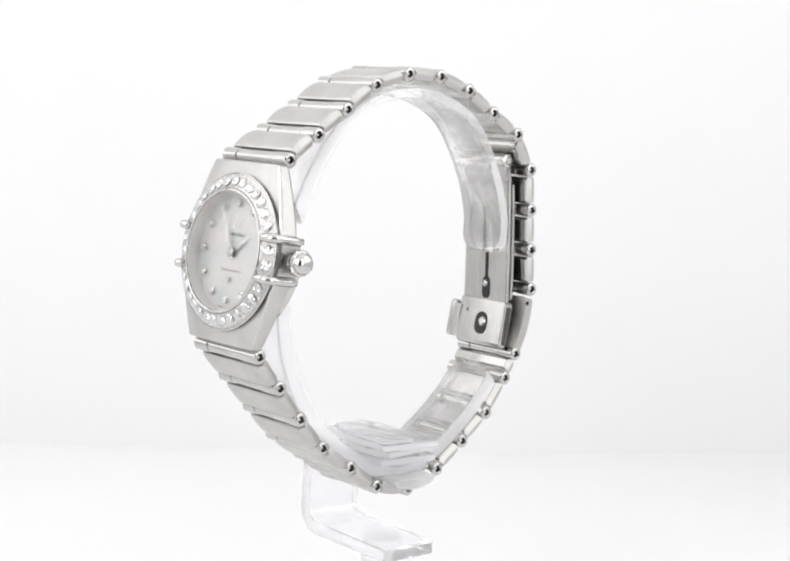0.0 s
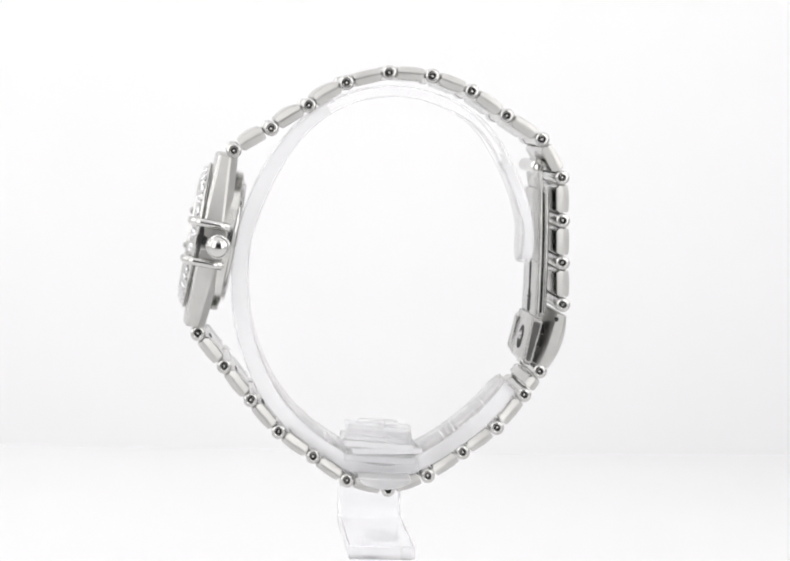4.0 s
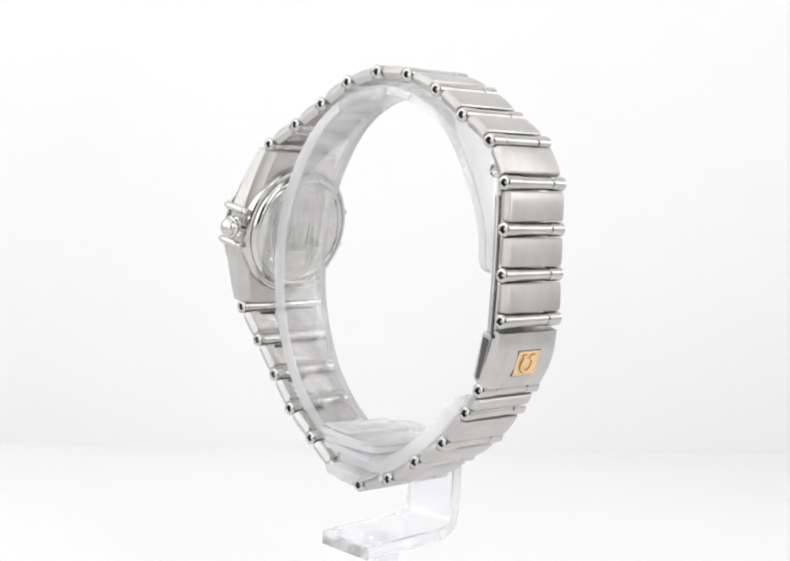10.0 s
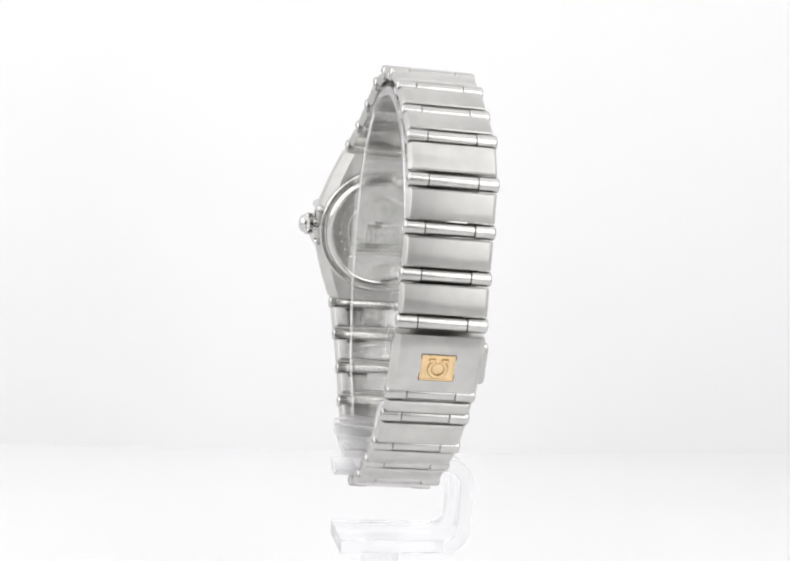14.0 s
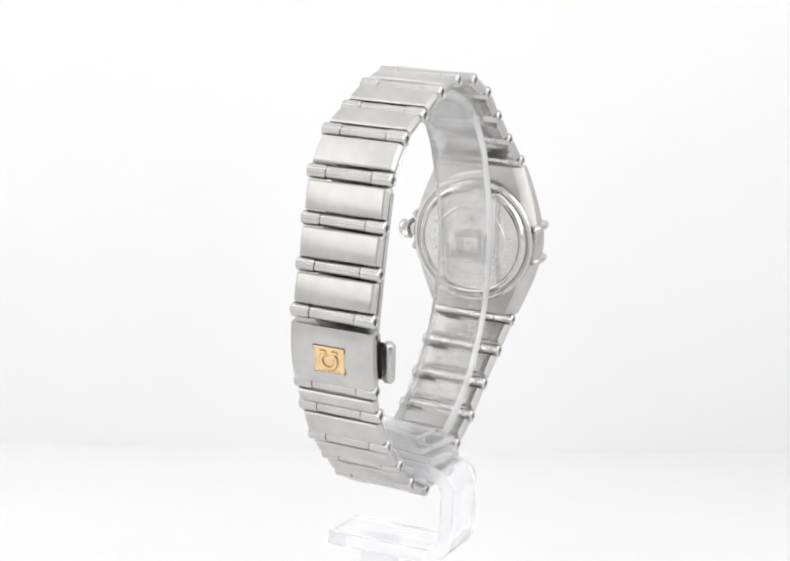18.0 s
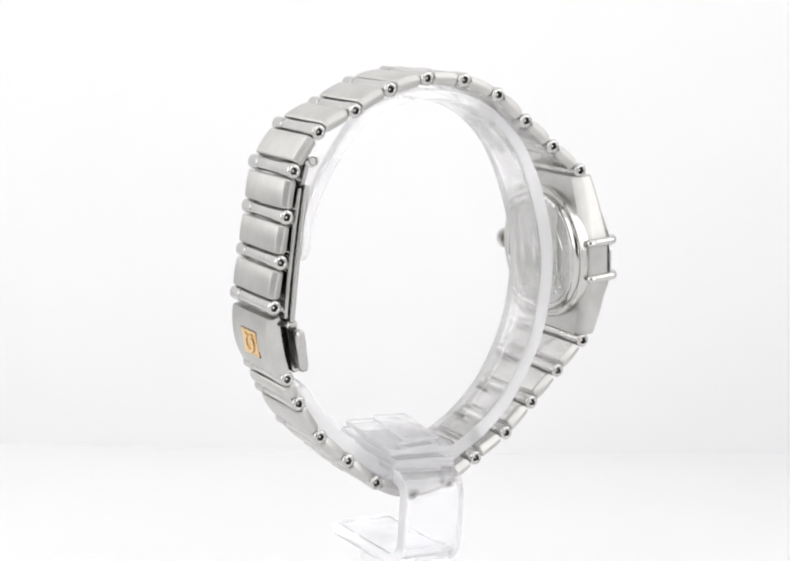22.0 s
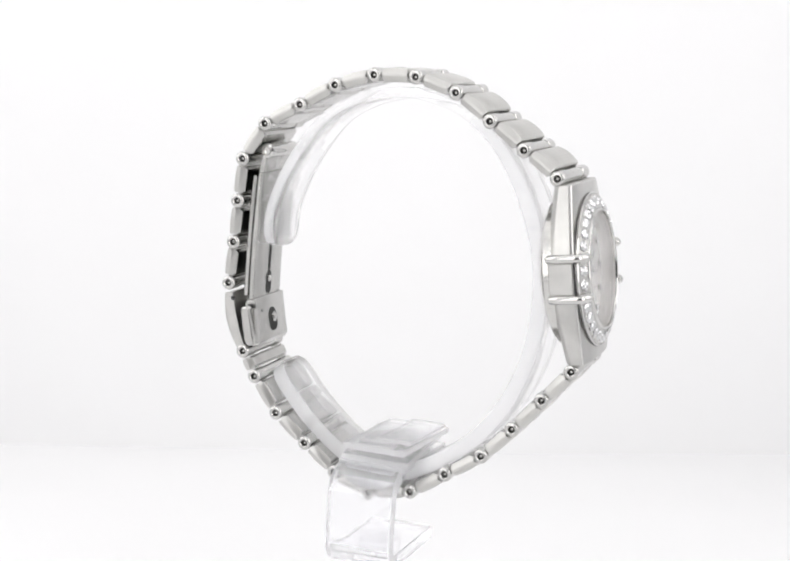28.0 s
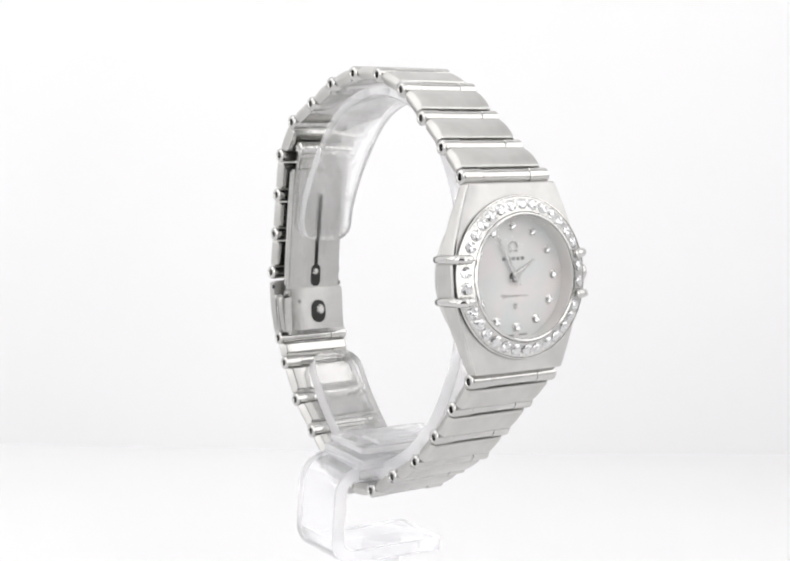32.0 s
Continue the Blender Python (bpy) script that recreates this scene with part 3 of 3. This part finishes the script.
for x0, y0, x1, y1 in RELIEF:
    part("relief", prism(rounded(x0, y0, x1, y1, 0.15, 2), -3.28, -2.98, 0.16, "z"), POLISHED, back, "plain raised relief on the case back")
dome_loop = [(1.8 * math.cos(radians(15 * k)), 2.0 + 2.1 * math.sin(radians(15 * k))) for k in range(13)]
part("relief", prism(dome_loop, -3.14, -2.98, 0.08, "z"), POLISHED, back, "raised dome in relief on the case back", sharp=20)
tick = None
for k in range(26):
    spoke = Matrix.Rotation(radians(20 + 320 * k / 25 - 90), 4, "Z") @ mm(7.7, 0, 0)
    if tick is None:
        tick = part("relief", prism(rounded(-0.45, -0.28, 0.45, 0.28, 0.1, 1), -3.1, -2.98, 0.08, "z"), POLISHED, back, "tiny raised bar on the case back", at=spoke)
    else:
        again(tick, spoke)
part("relief", lathe([(-2.98, 6.7), (-3.06, 6.6), (-3.06, 6.4), (-2.98, 6.3)], 56, "z"), BACK, back, "fine raised ring on the case back")
for sa in (1, -1):
    part("case_flank", prism(rounded(-2.55, -1.5, 2.55, 2.35, 0.3, 2), 11.2, 12.25, 0.2), FLANK, case, at=Matrix.Identity(4) if sa > 0 else Matrix.Rotation(math.pi, 4, "Y") @ Matrix.Diagonal((1, 1, -1, 1)))
    # an added black strip paints the shade between flank and bezel
    part("gap", prism(rounded(-2.35, 2.25, 2.35, 2.82, 0.1, 2), 11.4, 12.05, 0.05), HOLE, case, "black strip painting the shade in the gap under the bezel", at=Matrix.Identity(4) if sa > 0 else Matrix.Rotation(math.pi, 4, "Z"))
    for b in (3.15, -3.15):
        path = [(sa * 11.8, b, -1.7), (sa * 11.9, b, -1.45), (sa * 12.1, b, 0), (sa * 12.15, b, 1.8), (sa * 12.25, b, 2.9), (sa * 12.1, b, 3.6), (sa * 11.4, b * 0.99, 4.15), (sa * 10.3, b * 0.98, 4.5), (sa * 9.8, b * 0.97, 4.5)]
        part("claw", tube(path, 0.73, 12, [0.6, 0.95, 1, 1, 1, 1, 1, 0.95, 0.5]), POLISHED, case, "polished steel claw gripping the bezel", sharp=50)


def crown_mesh():
    prof = [(10.8, 0), (10.8, 1.2), (12.25, 1.2), (12.25, 1.75), (12.35, 2.08), (13.35, 2.08), (13.45, 1.95), (13.5, 1.68), (13.8, 1.7), (14.15, 1.6), (14.5, 1.28), (14.74, 0.75), (14.82, 0)]
    bm = lathe(prof, 48)
    for v in bm.verts:
        r = math.hypot(v.co.y, v.co.z)
        if r > 1.94:
            k = round(math.atan2(v.co.z, v.co.y) / (2 * math.pi) * 48)
            if k % 2:
                v.co.y, v.co.z = v.co.y * 0.86, v.co.z * 0.86
    return bm


part("crown", crown_mesh(), POLISHED, case, "polished domed winding crown with a knurled edge", at=mm(0.85, 0, -0.4), sharp=40)


def brilliant(r):
    """A cut stone: sixteen-sided, with a small table, three tiers of steep and flat facets, a girdle and a pointed pavilion."""
    bm = bmesh.new()

    def ring(rad, z, shift, rough=0.0):
        return [bm.verts.new((rad * math.cos(radians(36 * k + shift)), rad * math.sin(radians(36 * k + shift)), z + rough * (-1) ** k)) for k in range(10)]

    tiers = [ring(r * 0.40, r * 0.30, 0, 0.02), ring(r * 0.64, r * 0.27, 18, 0.05 * r), ring(r * 0.86, r * 0.14, 0, 0.05 * r), ring(r, 0.0, 18)]
    tip = bm.verts.new((0, 0, -r * 0.85))
    crown_tip = bm.verts.new((0, 0, r * 0.30))
    for k in range(10):
        bm.faces.new((crown_tip, tiers[0][k], tiers[0][(k + 1) % 10]))
        bm.faces.new((tiers[3][k], tip, tiers[3][(k + 1) % 10]))
    for lower, (a, b) in enumerate(zip(tiers, tiers[1:])):
        for k in range(10):
            j = (k + 1) % 10
            if lower == 1:
                bm.faces.new((a[k], b[j], a[j]))
                bm.faces.new((a[k], b[k], b[j]))
            else:
                bm.faces.new((a[k], b[k], a[j]))
                bm.faces.new((b[k], b[j], a[j]))
    return bm


bezel = [o for o in case.children if o.name.startswith("bezel")][0]
stone = None
STONES = [-6.2, 6.2, 173.8, 186.2] + [26 + 128 * k / 12 for k in range(13)] + [206 + 128 * k / 12 for k in range(13)]
LEAN = math.atan2(1.24, 2.95)
for k, deg in enumerate(STONES):
    at = Matrix.Rotation(radians(deg), 4, "Z") @ mm(10.95, 0, 3.63) @ Matrix.Rotation(LEAN, 4, "Y") @ Matrix.Rotation(k * 1.9, 4, "Z") @ Matrix.Rotation(radians(7 * math.sin(k * 2.4)), 4, "X")
    stone = part("diamond", brilliant(0.94), DIAMOND, bezel, at=at, sharp=5) if stone is None else again(stone, at)
for k in range(24):
    deg = 26 + 128 * (k % 12 + 0.5) / 12 + (180 if k > 11 else 0)
    at = Matrix.Rotation(radians(deg), 4, "Z") @ mm(11.72, 0, 3.36) @ Matrix.Rotation(LEAN, 4, "Y")
    bead = part("bead", lathe([(-.1, .2), (.05, .17), (.14, 0)], 8, "z"), FLANGE, bezel, at=at) if k == 0 else again(bead, at)

# added ring: the bezel wall's dark reflection, put into its colour
part("bezel_groove", lathe([(2.1, 12.1), (2.1, 12.26), (2.66, 12.24), (2.7, 12.1)], 96, "z"), SHADE_STEEL, bezel, "added dark ring painting the dark reflection in the bezel wall")
part("stone_setting", lathe([(3.06, 12.1), (3.17, 12.06), (4.03, 9.84), (3.93, 9.8)], 96, "z"), SATIN, bezel, "bright channel between the diamonds")
part("flange", lathe([(4.2, 9.62), (4.2, 9.42), (1.85, 9.3), (1.8, 9.3), (1.8, 9.74)], 72, "z"), FLANGE, case, "light satin ring round the dial")
dial = part("dial", lathe([(-0.3, 0), (-0.3, 9.6), (0, 9.6), (0, 0)], 64, "z"), PEARL, case, "white mother-of-pearl dial", at=mm(-0.15, 0, 1.85))
crystal = part("crystal", lathe([(3.9, 0), (3.9, 9.3), (4.2, 9.3), (4.34, 9.15), (4.5, 6), (4.58, 3), (4.6, 0)], 64, "z"), SAPPHIRE, case, "clear domed watch crystal")
crystal.visible_shadow = False
cup = None
for k in range(12):
    a = radians(90 - 30 * k)
    at = mm(7.65 * math.cos(a), 7.65 * math.sin(a), 0)
    if cup is None:
        cup = part("hour_marker", lathe([(0, 0), (0, .7), (.18, .7), (.22, .58), (.22, 0)], 20, "z"), POLISHED, dial, "polished round marker set with a diamond", at=at)
        gem = part("diamond", brilliant(0.54), DIAMOND, dial, at=at @ mm(0, 0, 0.42), sharp=5)
    else:
        again(cup, at)
        again(gem, at @ mm(0, 0, 0.42))


def hand(length, width, tail, z):
    loop = [(-width * .5, -tail), (width * .5, -tail), (width, length * .25), (width * .25, length), (-width * .25, length), (-width, length * .25)]
    return rings([[(x, y, z) for x, y in loop], [(x * .5, y, z + 0.12) for x, y in loop]])


part("minute_hand", hand(7.0, .30, 1.4, 2.4), POLISHED, case, "slim polished minute hand", at=mm(-0.15, 0, 0) @ Matrix.Rotation(radians(27), 4, "Z"))
part("hour_hand", hand(4.6, .34, 1.2, 2.15), POLISHED, case, "slim polished hour hand", at=mm(-0.15, 0, 0) @ Matrix.Rotation(radians(-57), 4, "Z"))
part("hand_hub", lathe([(1.8, 0), (1.8, .7), (2.6, .7), (2.7, .55), (2.7, 0)], 24, "z"), POLISHED, case, at=mm(-0.15, 0, 0))


# added piece, coloured dark for what the polished hub side reflects
part("hub_shade", lathe([(1.85, 0), (1.85, .82), (2.3, .82), (2.34, .6), (2.34, 0)], 24, "z"), SHADE_STEEL, case, "added dark ring painting the dark reflection in the hub's side", at=mm(-0.15, 0, 0))


def bar(w, h):
    return rings([[(x, y, z) for x, y in ((-w, -h), (w, -h), (w, h), (-w, h))] for z in (-0.05, 0.03)])


part("emblem", plain_emblem(0.85, -0.05, 0.15), POLISHED, dial, "small polished emblem", at=mm(0, 4.6, 0))
for k in range(5):
    part("print_bar", bar(0.30, 0.27), PRINT, dial, "grey printed bar", at=mm(-1.8 + 0.9 * k, 2.75, 0))
wave = [(-2.55 + 5.1 * k / 60, 0.05 + (0.34 * math.exp(-k / 9) + 0.13) * math.sin(k * 1.05), 0.0) for k in range(61)]
part("print_line", tube(wave, 0.045, 6), PRINT, dial, "thin wavy grey printed line", at=mm(0, -2.95, 0))
for sx in (-1, 1):
    part("print_bar", bar(0.8, 0.1), PRINT, dial, "tiny grey printed bar", at=mm(sx * 1.3, -8.75, 0))
loop = [((0.62 if k % 2 == 0 else 0.24) * math.cos(radians(22.5 * k + 90)), (0.62 if k % 2 == 0 else 0.24) * math.sin(radians(22.5 * k + 90))) for k in range(16)]
part("star", rings([[(x, y, -0.05) for x, y in loop], [(x * .8, y * .8, 0.15) for x, y in loop]]), POLISHED, dial, "small polished star", at=mm(0, -4.4, 0))

# bezel, dial, crystal and back are parts of the watch beside the case
for ob in (bezel, dial, crystal, back):
    ob.parent = watch
    ob.matrix_basis = CASE_AT @ ob.matrix_basis

# ---- the turning ----
STAND_HOME = mm(0, 0, FLOOR_DROP * 1000)
WATCH_HOME = mm(1.889, -2.134, FLOOR_DROP * 1000 - 35.331) @ pose(0, 0, 0, 0, 1.634, 2.402)


def motions():
    for thing, home in ((stand, STAND_HOME), (watch, WATCH_HOME)):
        walk(thing, [(t, Matrix.Rotation(radians(TURN_START + TURN_RATE * t), 4, "Z") @ home) for t in range(0, 33)])


motions()
